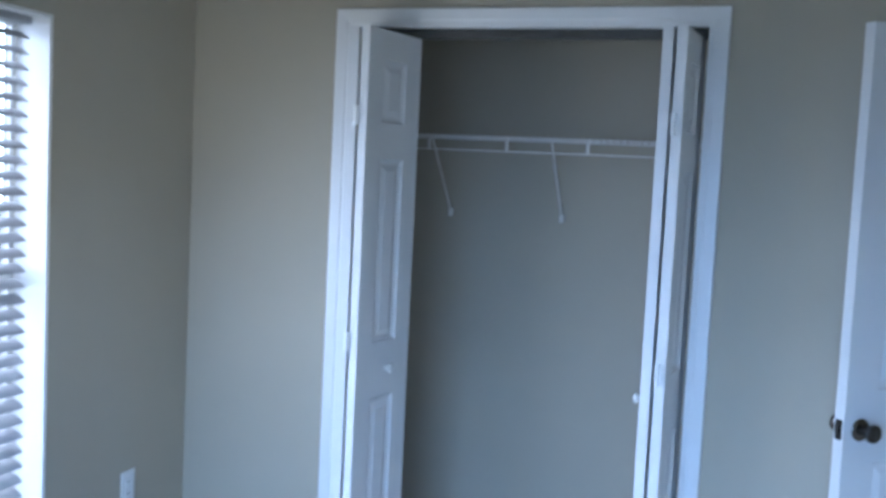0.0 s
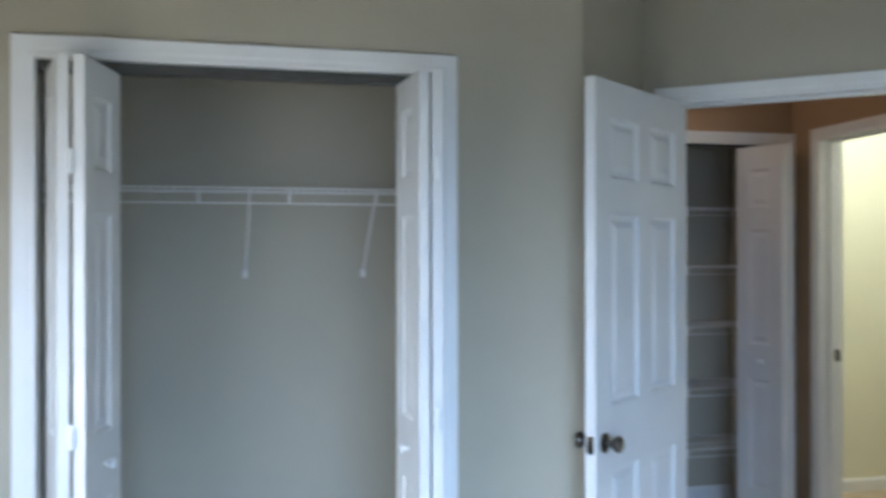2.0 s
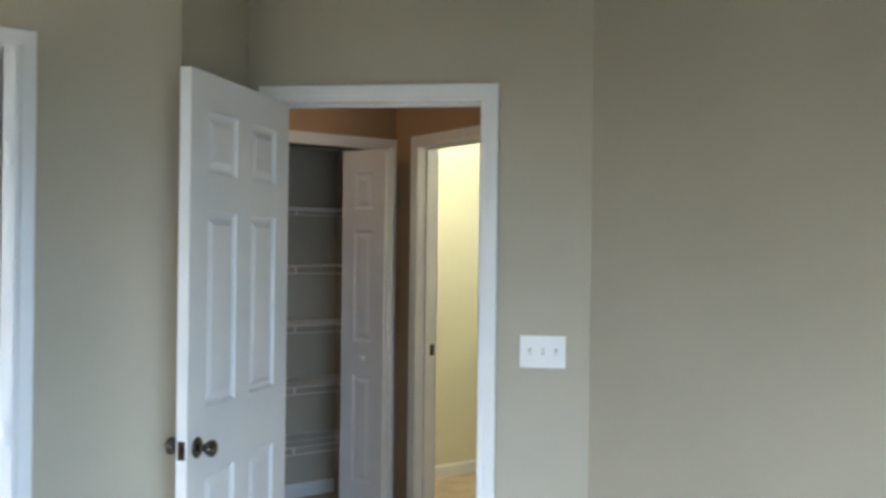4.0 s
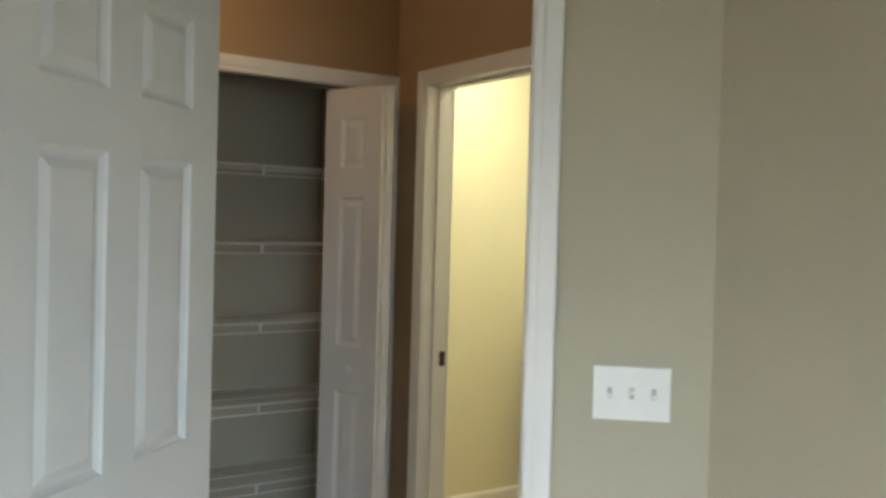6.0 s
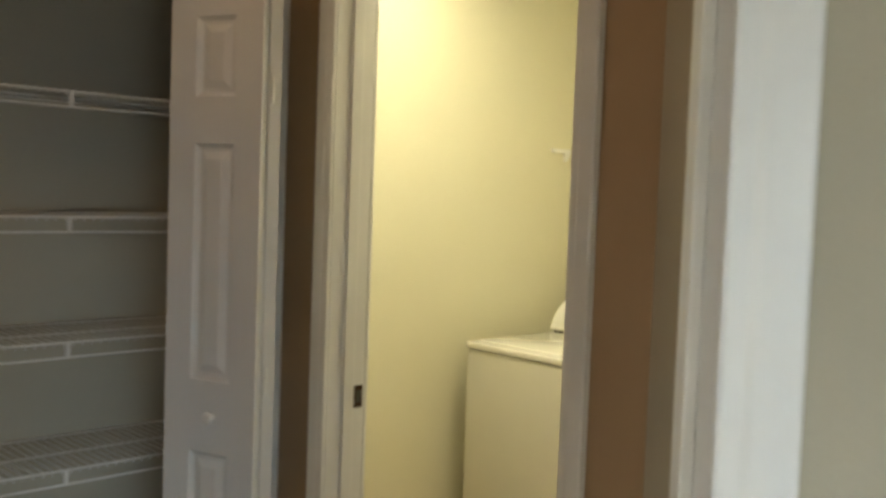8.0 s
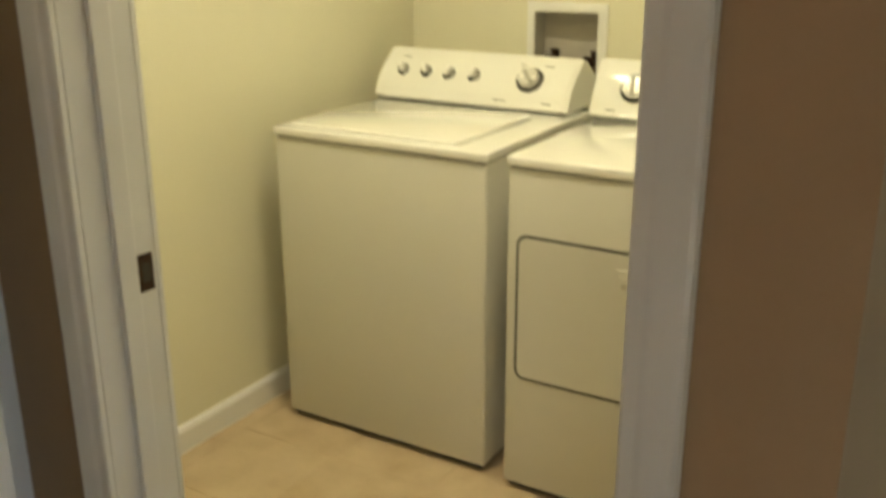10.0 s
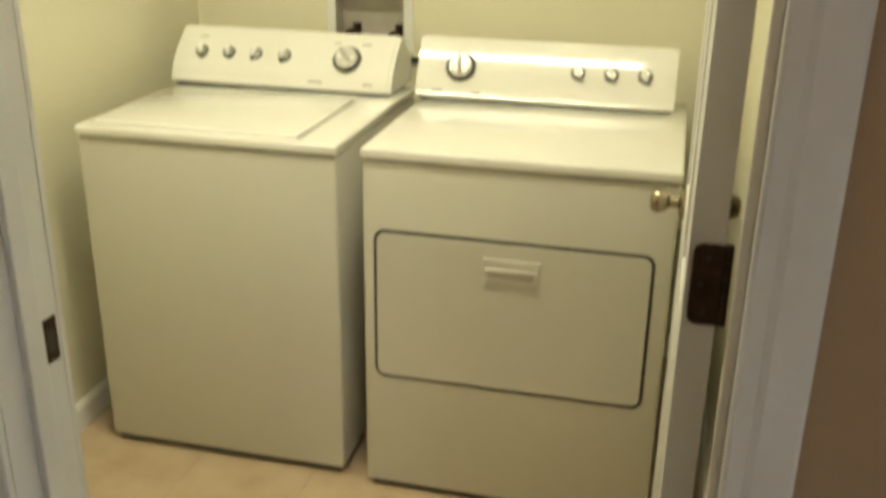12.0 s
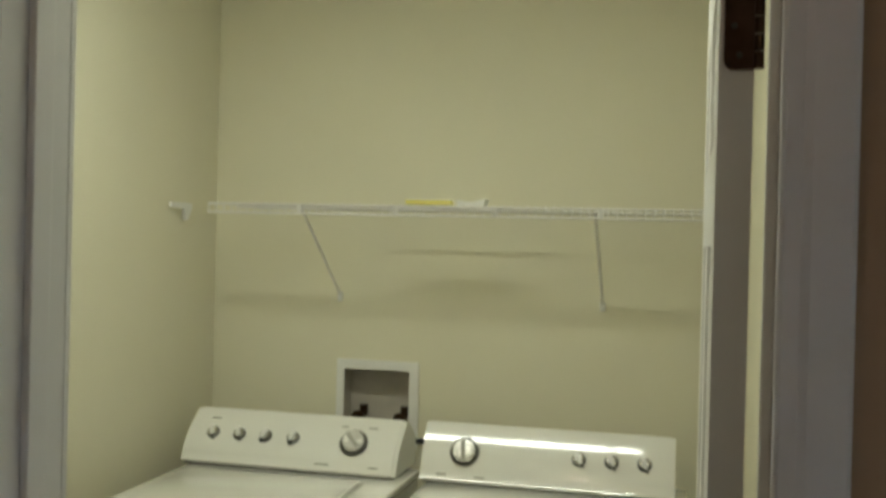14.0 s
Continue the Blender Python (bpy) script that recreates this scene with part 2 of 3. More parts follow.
def leaf_mesh(w, h, th, panels, depth=0.007):
    """A moulded leaf from x 0..w, y 0..th, z 0..h, with sunk panels (x0, x1, z0, z1) on both faces."""
    bm = bmesh.new()
    xs = sorted({0, w, *(p[0] for p in panels), *(p[1] for p in panels)})
    zs = sorted({0, h, *(p[2] for p in panels), *(p[3] for p in panels)})
    for y, s in ((0.0, 1), (th, -1)):
        vs = {}

        def v(x, z, d=0.0):
            key = (round(x, 5), round(z, 5), round(d, 5))
            if key not in vs:
                vs[key] = bm.verts.new((x, y + s * d, z))
            return vs[key]

        for i in range(len(xs) - 1):
            for k in range(len(zs) - 1):
                x0, x1, z0, z1 = xs[i], xs[i + 1], zs[k], zs[k + 1]
                if any(abs(p[0] - x0) < 1e-6 and abs(p[1] - x1) < 1e-6 and abs(p[2] - z0) < 1e-6 and abs(p[3] - z1) < 1e-6 for p in panels):
                    prev = [(x0, z0, 0.0), (x1, z0, 0.0), (x1, z1, 0.0), (x0, z1, 0.0)]
                    for ins, d in ((0.004, depth * 0.55), (0.012, depth), (0.020, depth), (0.040, depth * 0.25)):
                        ring = [(x0 + ins, z0 + ins, d), (x1 - ins, z0 + ins, d), (x1 - ins, z1 - ins, d), (x0 + ins, z1 - ins, d)]
                        for j in range(4):
                            a, b = prev[j], prev[(j + 1) % 4]
                            c, e = ring[(j + 1) % 4], ring[j]
                            bm.faces.new([v(*a), v(*b), v(*c), v(*e)])
                        prev = ring
                    bm.faces.new([v(*a) for a in prev])
                else:
                    bm.faces.new([v(x0, z0), v(x1, z0), v(x1, z1), v(x0, z1)])
    for a, b in (((0, 0), (w, 0)), ((w, 0), (w, h)), ((w, h), (0, h)), ((0, h), (0, 0))):
        pts = [(x, z) for x, z in ([(x, a[1]) for x in xs] if a[1] == b[1] else [(a[0], z) for z in zs])]
        for (xa, za), (xb, zb) in zip(pts, pts[1:]):
            bm.faces.new([bm.verts.new(c) for c in ((xa, 0, za), (xb, 0, zb), (xb, th, zb), (xa, th, za))])
    bmesh.ops.remove_doubles(bm, verts=bm.verts, dist=1e-5)
    return bm


def round_knob(parent, at, way, mat, r=0.027, reach=0.062):
    """A door knob with its rose, standing out from at along way."""
    m = Matrix.Translation(at) @ Vector(way).to_track_quat("Z", "Y").to_matrix().to_4x4()
    part("rose", lathe(bmesh.new(), [(0.031, 0), (0.032, 0.003), (0.028, 0.008), (0.015, 0.011)], 24, m), mat, parent, smooth=True)
    part("knob", lathe(bmesh.new(), [(0.011, 0.008), (0.011, reach * 0.42), (0.019, reach * 0.52), (r, reach * 0.72), (r * 0.97, reach * 0.86), (r * 0.7, reach * 0.97), (0.004, reach)], 24, m), mat, parent, smooth=True)


def wire_shelf(name, label, group, y_len, depth, lip=0.045, rod_drop=None, pitch=0.0254, cross=0.0017, tie0=0.0):
    """A ventilated shelf along x from 0 to y_len, its back at y 0 and its front at y -depth, top at z 0, built from welded wires."""
    t = thing(name, label, "shelf", group=group)
    for y, z in ((-0.004, 0), (-depth * 0.5, -0.004), (-depth, 0), (-depth, -lip)):
        part("long_wire", rod(bmesh.new(), (0, y, z), (y_len, y, z), 0.0032, 8), WIRE, t, smooth=True)
    n = int(y_len / pitch)
    bm = bmesh.new()
    for i in range(n + 1):
        x = 0.004 + i * (y_len - 0.008) / n
        rod(bm, (x, -0.002, 0.0035), (x, -depth - 0.002, 0.0035), cross, 5)
        rod(bm, (x, -depth - 0.003, 0.005), (x, -depth - 0.003, -min(lip, 0.026) if lip < 0.03 else -0.010), cross, 5)
    tagged(part("wire_grid", bm, WIRE, t), kind="stuff")
    for i in range(1, int(y_len / 0.3)):
        x = tie0 + i * 0.3
        part("lip_tie", B((x - 0.006, -depth - 0.005, -lip - 0.003), (x + 0.006, -depth + 0.004, 0.003), 0.002), WIRE, t)
    return t


def brace(parent, x, depth, drop):
    """A slanting support from the shelf's front wire to the wall."""
    bm = bmesh.new()
    rod(bm, (x, -depth, -0.006), (x, -0.012, -drop + 0.01), 0.0045, 8)
    part("support_brace", bm, WIRE, parent, smooth=True)
    part("wall_clip", B((x - 0.009, -0.014, -drop - 0.014), (x + 0.009, 0.0, -drop + 0.018), 0.004), PLAST, parent)


# ---- structure ----
def slab(name, a, b, mat, label, category):
    return tagged(part(name, B(a, b), mat), label, category, kind="structure")


slab("floor", (-0.6, -4.5, -0.12), (3.845, 2.6, 0.0), CARPET, "beige cut-pile carpet over bedroom, closets and hall", "floor")
slab("ceiling", (-0.6, -4.5, 2.62), (6.2, 2.6, 2.72), CEIL, "flat white textured drywall ceiling", "ceiling")

# bedroom: walls with their faces towards the room
wall("wall_closet", (-0.37, 0.0), (1.905, 0.0), WALL, openings=[(0.602, 1.803, 0, 2.068)], label="beige painted wall with the closet opening")
wall("wall_return", (1.905, 0.0), (2.315, 0.392), WALL, label="short beige return wall behind the open door")
wall("wall_diagonal", (2.315, 0.392), (3.205, -0.497), WALL, openings=[(0.089, 0.887, 0, 2.058)], label="beige diagonal wall with the bedroom doorway")
wall("wall_right", (3.205, -0.497), (3.205, -4.3), WALL, label="plain beige painted bedroom wall")
wall("wall_back", (3.205, -4.3), (-0.37, -4.3), WALL, thick=0.15, openings=[(1.105, 3.105, 0.45, 1.97)], label="beige painted wall with the added window, out of view")
wall("wall_window", (-0.37, -4.3), (-0.37, 0.0), WALL, thick=0.15, openings=[(2.325, 3.565, 0.45, 1.97)], label="beige painted wall with the window")
# bedroom closet
wall("wall_closet_back", (0.0, 0.69), (1.72, 0.69), WALL, thick=0.10, label="beige painted back of the closet")
wall("wall_closet_left", (0.0, 0.115), (0.0, 0.69), WALL, thick=0.10, label="beige painted side of the closet")
wall("wall_closet_right", (1.72, 0.69), (1.72, 0.115), WALL, thick=0.10, label="beige painted side of the closet")
# hall
wall("wall_hall_closet", (1.0, 1.667), (3.83, 1.667), HALLP, openings=[(1.587, 2.788, 0, 2.083)], label="brown painted hall wall with the linen closet opening")
wall("wall_laundry_front", (3.877, 2.4), (3.735, 0.198), HALLP, openings=[(0.971, 1.839, 0, 2.083)], label="brown painted hall wall with the laundry doorway")
wall("wall_vestibule", (3.747, 0.384), (3.119, -0.244), WALL, thick=0.10, label="beige painted short hall wall beside the bedroom door")
wall("wall_hall_side", (1.0, 0.80), (1.0, 1.667), HALLP, label="plain brown hall wall")
wall("wall_hall_south", (2.10, 0.80), (1.0, 0.80), HALLP, thick=0.008, label="plain brown hall wall")
wall("wall_hall_corner", (2.397, 0.475), (2.08, 0.80), HALLP, thick=0.05, label="plain brown hall wall")
wall("hall_face_left", (2.473, 0.401), (2.396, 0.478), HALLP, thick=0.004, label="brown painted hall face of the diagonal wall")
wall("hall_face_right", (3.14, -0.266), (3.027, -0.153), HALLP, thick=0.004, label="brown painted hall face of the diagonal wall")
# linen closet
wall("wall_linen_back", (2.45, 2.31), (3.83, 2.31), WALL, thick=0.09, label="beige painted back of the linen closet")
wall("wall_linen_left", (2.45, 1.782), (2.45, 2.31), WALL, thick=0.10, label="beige painted side of the linen closet")
wall("wall_linen_right", (3.826, 2.31), (3.826, 1.782), WALL, thick=0.003, label="beige painted side of the linen closet")
# laundry
wall("wall_laundry_left", (3.93, 2.24), (5.976, 2.24), CREAM, label="cream painted laundry wall")
wall("wall_laundry_back", (5.976, 2.36), (5.976, 0.08), CREAM, openings=[(0.598, 0.848, 0.94, 1.18)], label="cream painted laundry wall behind the machines")
wall("wall_laundry_right", (5.976, 0.48), (3.872, 0.48), CREAM, label="cream painted laundry wall behind the door")
wall("laundry_face_left", (3.936, 1.48), (3.985, 2.24), CREAM, thick=0.003, label="cream painted laundry face of the front wall")
wall("laundry_face_right", (3.8732, 0.483), (3.8754, 0.517), CREAM, thick=0.003, label="cream painted laundry face of the front wall")

# outside, a bright pale distance
bd = tagged(part("backdrop", B((-60.1, -90, -3), (-60.0, 220, 60)), OUTSIDE), "bright pale overcast distance outside the window", "backdrop", kind="structure")
bd.visible_shadow = False
gr = slab("ground", (-400, -400, -3.4), (400, 400, -3.0), GROUND, "plain ground outside below the window", "ground")

# windows with their reveals, frames, sashes and panes
Z0, Z1 = 0.45, 1.97


def window(name, label, m, W):
    win = thing(name, label, "window", m, kind="structure")
    for n, a, b in (("reveal_side", (0, 0.002, Z0), (0.012, 0.12, Z1)), ("reveal_side", (W - 0.012, 0.002, Z0), (W, 0.12, Z1)),
                    ("reveal_head", (0.012, 0.002, Z1 - 0.012), (W - 0.012, 0.12, Z1)), ("window_sill", (-0.03, -0.03, Z0 - 0.001), (W + 0.03, 0.12, Z0 + 0.02))):
        part(n, B(a, b, 0.002), TRIM, win)
    for n, a, b in (("window_frame", (0.012, 0.12, Z0 + 0.02), (0.032, 0.15, Z1 - 0.012)), ("window_frame", (W - 0.032, 0.12, Z0 + 0.02), (W - 0.012, 0.15, Z1 - 0.012)),
                    ("window_frame", (0.032, 0.12, Z1 - 0.034), (W - 0.032, 0.15, Z1 - 0.012)), ("window_frame", (0.032, 0.12, Z0 + 0.02), (W - 0.032, 0.15, Z0 + 0.07)),
                    ("mullion", (W / 2 - 0.03, 0.12, Z0 + 0.07), (W / 2 + 0.03, 0.15, Z1 - 0.034)),
                    ("meeting_rail", (0.032, 0.122, 1.19), (W / 2 - 0.03, 0.148, 1.23)), ("meeting_rail", (W / 2 + 0.03, 0.122, 1.19), (W - 0.032, 0.148, 1.23))):
        part(n, B(a, b, 0.003), PLAST, win)
    for x0, x1 in ((0.032, W / 2 - 0.03), (W / 2 + 0.03, W - 0.032)):
        for z0, z1 in ((Z0 + 0.07, 1.19), (1.23, Z1 - 0.034)):
            p = part("pane", B((x0, 0.134, z0), (x1, 0.138, z1)), GLASS, win)
            p.visible_shadow = False


W = 1.24
window("window_1", "white vinyl window with horizontal blinds in a deep reveal", along((-0.37, -1.975), (-0.37, -0.735)), W)
# unseen window, made up to go with the fill lamps behind
window("added_window", "added white vinyl window, unseen in the wall behind", along((2.1, -4.3), (0.1, -4.3)), 2.0)

# trim round the openings
fr = thing("closet_frame", "white painted casing round the bedroom closet", "door frame", pose(0.25, 0, 0), kind="structure")
casing(fr, 1.165, 2.05)
jambs(fr, 1.165, 2.05, 0.115)
part("bifold_track", B((0.004, 0.028, 2.020), (1.161, 0.072, 2.0495), 0.003), DARKPL, fr, "dark metal bifold track")

DM = along((2.315, 0.392), (3.205, -0.497)) @ pose(0.107, 0, 0)
fr = thing("bedroom_door_frame", "white painted casing round the bedroom doorway", "door frame", DM, kind="structure")
casing(fr, 0.762, 2.04, cw=0.060)
casing(fr, 0.762, 2.04, face=0.115, flip=-1, cw=0.060)
jambs(fr, 0.762, 2.04, 0.115, stop=(0.045, 0.08))
part("strike_plate", B((0.7605, 0.012, 0.89), (0.7625, 0.038, 0.95)), BRONZE, fr)

fr = thing("linen_closet_frame", "white painted casing round the linen closet", "door frame", pose(2.605, 1.667, 0), kind="structure")
casing(fr, 1.165, 2.065)
jambs(fr, 1.165, 2.065, 0.115)
part("bifold_track", B((0.004, 0.030, 2.050), (1.161, 0.066, 2.0645), 0.003), DARKPL, fr, "dark metal bifold track")

LM = along((3.8136, 1.413), (3.760, 0.583))
fr = thing("laundry_door_frame", "white painted casing and jamb of the laundry doorway", "door frame", LM, kind="structure")
casing(fr, 0.8317, 2.065)
casing(fr, 0.8317, 2.065, face=0.119, flip=-1)
jambs(fr, 0.8317, 2.065, 0.119, stop=(0.045, 0.078))
sp = part("strike_plate", B((-0.001, 0.083, 0.925), (0.0022, 0.112, 0.985), 0.001), BRONZE, fr, "dark bronze strike plate")
part("strike_hole", B((0.0012, 0.091, 0.940), (0.0030, 0.105, 0.970)), GASKET, sp)

# baseboards
BASE = [(0.0, 0.0), (0.0, -0.013), (0.066, -0.013), (0.076, -0.009), (0.083, -0.004), (0.083, 0.0)]


def baseboard(p, q):
    length = math.hypot(q[0] - p[0], q[1] - p[1])
    o = part("baseboard", prism(bmesh.new(), [(v - 0.0005, u) for u, v in BASE], 0.0, length, lambda u, v, z: (z, u, v)), TRIM)
    o.matrix_world = along(p, q)
    tagged(o, "white painted moulded baseboard", "baseboard", kind="structure")


for p, q in (((-0.37, 0), (0.187, 0)), ((1.478, 0), (1.905, 0)), ((1.905, 0), (2.30, 0.378)), ((3.02, -0.312), (3.205, -0.497)), ((3.205, -0.497), (3.205, -4.3)), ((-0.37, -4.3), (-0.37, 0)),
             ((0.0, 0.69), (1.72, 0.69)), ((2.45, 2.31), (3.826, 2.31)), ((3.83, 1.667), (3.818, 1.478)), ((3.756, 0.519), (3.748, 0.388)), ((3.742, 0.379), (3.119, -0.244)),
             ((3.99, 2.24), (5.976, 2.24)), ((5.976, 2.24), (5.976, 0.48)), ((5.976, 0.48), (3.90, 0.48)), ((1.0, 1.667), (2.54, 1.667))):
    baseboard(p, q)


# ---- bedroom things ----
LEAF_H = 2.0


def bifold_leaf(parent, p, q, z0=0.02, knob=0, h=LEAF_H):
    """A narrow three-panel leaf from p to q; its thickness lies to the left of that line; knob: +1 on the right face, -1 on the left."""
    m = parent.matrix_world.inverted() @ along(p, q) @ pose(0, 0, z0)
    w = math.hypot(q[0] - p[0], q[1] - p[1])
    bm = leaf_mesh(w, h, 0.030, [(0.083, w - 0.083, 0.22, 0.80), (0.083, w - 0.083, 0.985, 1.588), (0.083, w - 0.083, 1.705, 1.905)], 0.011)
    bm.transform(m)
    leaf = part("leaf", bm, DOORW, parent)
    if knob:
        y, way = (0.0, -1) if knob > 0 else (0.030, 1)
        km = m @ Matrix.Translation((w * 0.55, y, 0.895)) @ Vector((0, way, 0)).to_track_quat("Z", "Y").to_matrix().to_4x4()
        part("knob", lathe(bmesh.new(), [(0.008, 0), (0.008, 0.010), (0.014, 0.016), (0.016, 0.022), (0.012, 0.028), (0.003, 0.030)], 16, km), PLAST, leaf, "small white knob", smooth=True)
    return leaf


def leaf_hinges(parent, at, z0=0.02, plate=0.009):
    for z in (0.28, 1.0, 1.72):
        x, y = at
        bm = B((-plate, -0.002, z + z0 - 0.032), (plate, 0.0015, z + z0 + 0.032), 0.001, 1)
        rod(bm, (0, -0.002, z + z0 - 0.032), (0, -0.002, z + z0 + 0.032), 0.004, 8)
        o = part("leaf_hinge", bm, PLAST, parent)
        o.matrix_basis = Matrix.Translation(parent.matrix_world.inverted() @ Vector((x, y, 0)))


bf = thing("bifold_door", "white moulded bifold door, folded open at the bedroom closet", "closet door", pose(0.26, 0.05, 0), group="bifold doors")
bifold_leaf(bf, (0.268, 0.055), (0.336, -0.235))
bifold_leaf(bf, (0.404, -0.235), (0.474, 0.055), knob=1)
leaf_hinges(bf, (0.370, -0.240))
bf = thing("bifold_door", "white moulded bifold door, folded open at the bedroom closet", "closet door", pose(1.40, 0.05, 0), group="bifold doors")
bifold_leaf(bf, (1.371, -0.235), (1.405, 0.055))
bifold_leaf(bf, (1.296, 0.055), (1.302, -0.238), knob=1)
leaf_hinges(bf, (1.349, -0.242))


def panel_door(name, label, m, w=0.758, h=2.02, th=0.035, knob_mat=BRONZE, knob_z=0.895, knob_r=0.026, z0=0.015):
    """A six-panel door from the hinge edge x = 0 to the latch edge x = w, y 0..th, with knobs, latch and hinges."""
    d = thing(name, label, "door", m)
    c0, c1 = 0.115, w - 0.115
    mid = w / 2
    cols = ((c0, mid - 0.055), (mid + 0.055, c1))
    rows = ((0.225, 0.80), (1.005, 1.60), (1.715, 1.905))
    bm = leaf_mesh(w, h, th, [(a, b, c, e) for a, b in cols for c, e in rows], 0.012)
    bm.transform(Matrix.Translation((0, 0, z0)))
    part("slab", bm, DOORW, d)
    for y, way in ((0, -1), (th, 1)):
        k = part("knob_set", lathe(bmesh.new(), [(0.012, 0), (0.012, 0.006)], 12, Matrix.Translation((w - 0.06, y, z0 + knob_z)) @ Vector((0, way, 0)).to_track_quat("Z", "Y").to_matrix().to_4x4()), knob_mat, d)
        round_knob(k, (w - 0.06, y, z0 + knob_z), (0, way, 0), knob_mat, knob_r)
    lp = part("latch_plate", B((w - 0.0005, 0.006, z0 + knob_z - 0.028), (w + 0.0018, th - 0.006, z0 + knob_z + 0.028), 0.0008), knob_mat, d)
    part("latch_bolt", B((w + 0.001, 0.012, z0 + knob_z - 0.009), (w + 0.011, th - 0.012, z0 + knob_z + 0.009), 0.002), knob_mat, lp)
    return d


bd_m = along((2.43, 0.283), (1.900, -0.163))
panel_door("door_1", "white six-panel bedroom door with polished dark knobs, standing open", bd_m @ pose(0, -0.035, 0), w=0.745, h=2.02, knob_mat=PEWTER)


def hinge(parent, m, mat=BRONZE, lh=0.089, leaf_w=0.034):
    """A butt hinge: the leaf on the door's edge, with its screws, and the knuckle. x across the leaf, z up, y out of it."""
    l = part("hinge_leaf", prism(bmesh.new(), [(0.004, -lh / 2), (leaf_w - 0.008, -lh / 2), (leaf_w - 0.002, -lh / 2 + 0.003), (leaf_w, -lh / 2 + 0.009), (leaf_w, lh / 2 - 0.009), (leaf_w - 0.002, lh / 2 - 0.003), (leaf_w - 0.008, lh / 2), (0.004, lh / 2)],
                                      0.0, 0.0025, lambda u, v, z: m @ Vector((u, -z, v))), mat, parent, "dark bronze hinge leaf")
    for sx, sz in ((leaf_w * 0.55, -0.030), (leaf_w * 0.72, 0.0), (leaf_w * 0.55, 0.030)):
        part("screw", lathe(bmesh.new(), [(0.0035, 0), (0.003, 0.0008), (0.001, 0.001)], 10, m @ Matrix.Translation((sx, -0.0024, sz)) @ Vector((0, -1, 0)).to_track_quat("Z", "Y").to_matrix().to_4x4()), GASKET, l)
    for i in range(5):
        z = -lh / 2 + i * lh / 5
        part("knuckle", rod(bmesh.new(), m @ Vector((0, 0, z + 0.0006)), m @ Vector((0, 0, z + lh / 5 - 0.0006)), 0.0055, 10), mat, l)


# closet shelf
sh = wire_shelf("wire_shelf", "white wire closet shelf on slanting supports", "wire shelves", 1.715, 0.285, lip=0.052, tie0=0.095)
sh.matrix_world = pose(0.0025, 0.688, 1.716)
for x in (0.405, 0.862, 1.297):
    brace(sh, x, 0.285, 0.298)
for x in (0.0, 1.715):
    part("end_bracket", B((x - 0.0 if x == 0 else x - 0.012, -0.295, -0.07), (x + 0.012 if x == 0 else x, -0.275, 0.008), 0.003), PLAST, sh)

# outlet and switches
ou = thing("power_outlet", "white duplex outlet cover on the wall beside the window", "outlet", along((-0.37, -0.375), (-0.37, -0.30)))
part("cover_plate", B((0, -0.006, 0.405), (0.072, -0.0005, 0.520), 0.002), PLAST, ou)
for z in (0.443, 0.482):
    r = part("receptacle", B((0.019, -0.008, z - 0.014), (0.053, -0.0055, z + 0.014), 0.003), PLAST, ou)
    for x in (0.030, 0.042):
        part("slot", B((x - 0.001, -0.0085, z - 0.004), (x + 0.001, -0.0078, z + 0.006)), GASKET, r)

sw = thing("light_switch", "white three-gang toggle switch plate on the diagonal wall", "light switch", along((2.315, 0.392), (3.205, -0.497)) @ pose(1.014, 0, 1.096))
part("cover_plate", B((0, -0.006, 0), (0.162, -0.0005, 0.114), 0.0025), PLAST, sw)
for i in range(3):
    x = 0.035 + i * 0.046
    part("toggle_slot", B((x - 0.005, -0.0066, 0.045), (x + 0.005, -0.0058, 0.069)), BOXIN, sw)
    tg = part("toggle", B((x - 0.0035, -0.018, 0.048 if i != 1 else 0.056), (x + 0.0035, -0.006, 0.058 if i != 1 else 0.066), 0.001), PLAST, sw)
    for z in (0.022, 0.092):
        part("screw", rod(bmesh.new(), (x, -0.0068, z), (x, -0.0055, z), 0.003, 10), PLAST, sw)

# blind
bl = thing("window_blind", "white horizontal slatted blind, slats open, in the window reveal", "blind", along((-0.37, -1.975), (-0.37, -0.735)))
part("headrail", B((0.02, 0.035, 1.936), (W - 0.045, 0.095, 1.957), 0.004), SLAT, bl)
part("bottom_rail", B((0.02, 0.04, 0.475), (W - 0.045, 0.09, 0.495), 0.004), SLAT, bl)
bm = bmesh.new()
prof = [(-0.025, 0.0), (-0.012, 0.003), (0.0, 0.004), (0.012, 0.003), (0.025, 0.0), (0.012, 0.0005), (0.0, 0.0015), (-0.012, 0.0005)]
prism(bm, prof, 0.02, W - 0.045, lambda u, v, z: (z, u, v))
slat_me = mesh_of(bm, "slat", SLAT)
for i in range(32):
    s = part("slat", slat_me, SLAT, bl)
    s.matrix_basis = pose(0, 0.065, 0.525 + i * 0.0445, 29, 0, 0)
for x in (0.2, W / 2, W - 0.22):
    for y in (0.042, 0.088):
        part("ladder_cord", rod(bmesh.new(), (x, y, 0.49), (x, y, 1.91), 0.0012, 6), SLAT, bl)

# ---- linen closet ----
bf = thing("bifold_door", "white moulded bifold door, folded open at the linen closet", "closet door", pose(3.76, 1.70, 0), group="bifold doors")
bifold_leaf(bf, (3.660, 1.430), (3.765, 1.712), h=2.027)
bifold_leaf(bf, (3.512, 1.712), (3.612, 1.440), knob=1, h=2.027)
leaf_hinges(bf, (3.637, 1.434), plate=0.006)
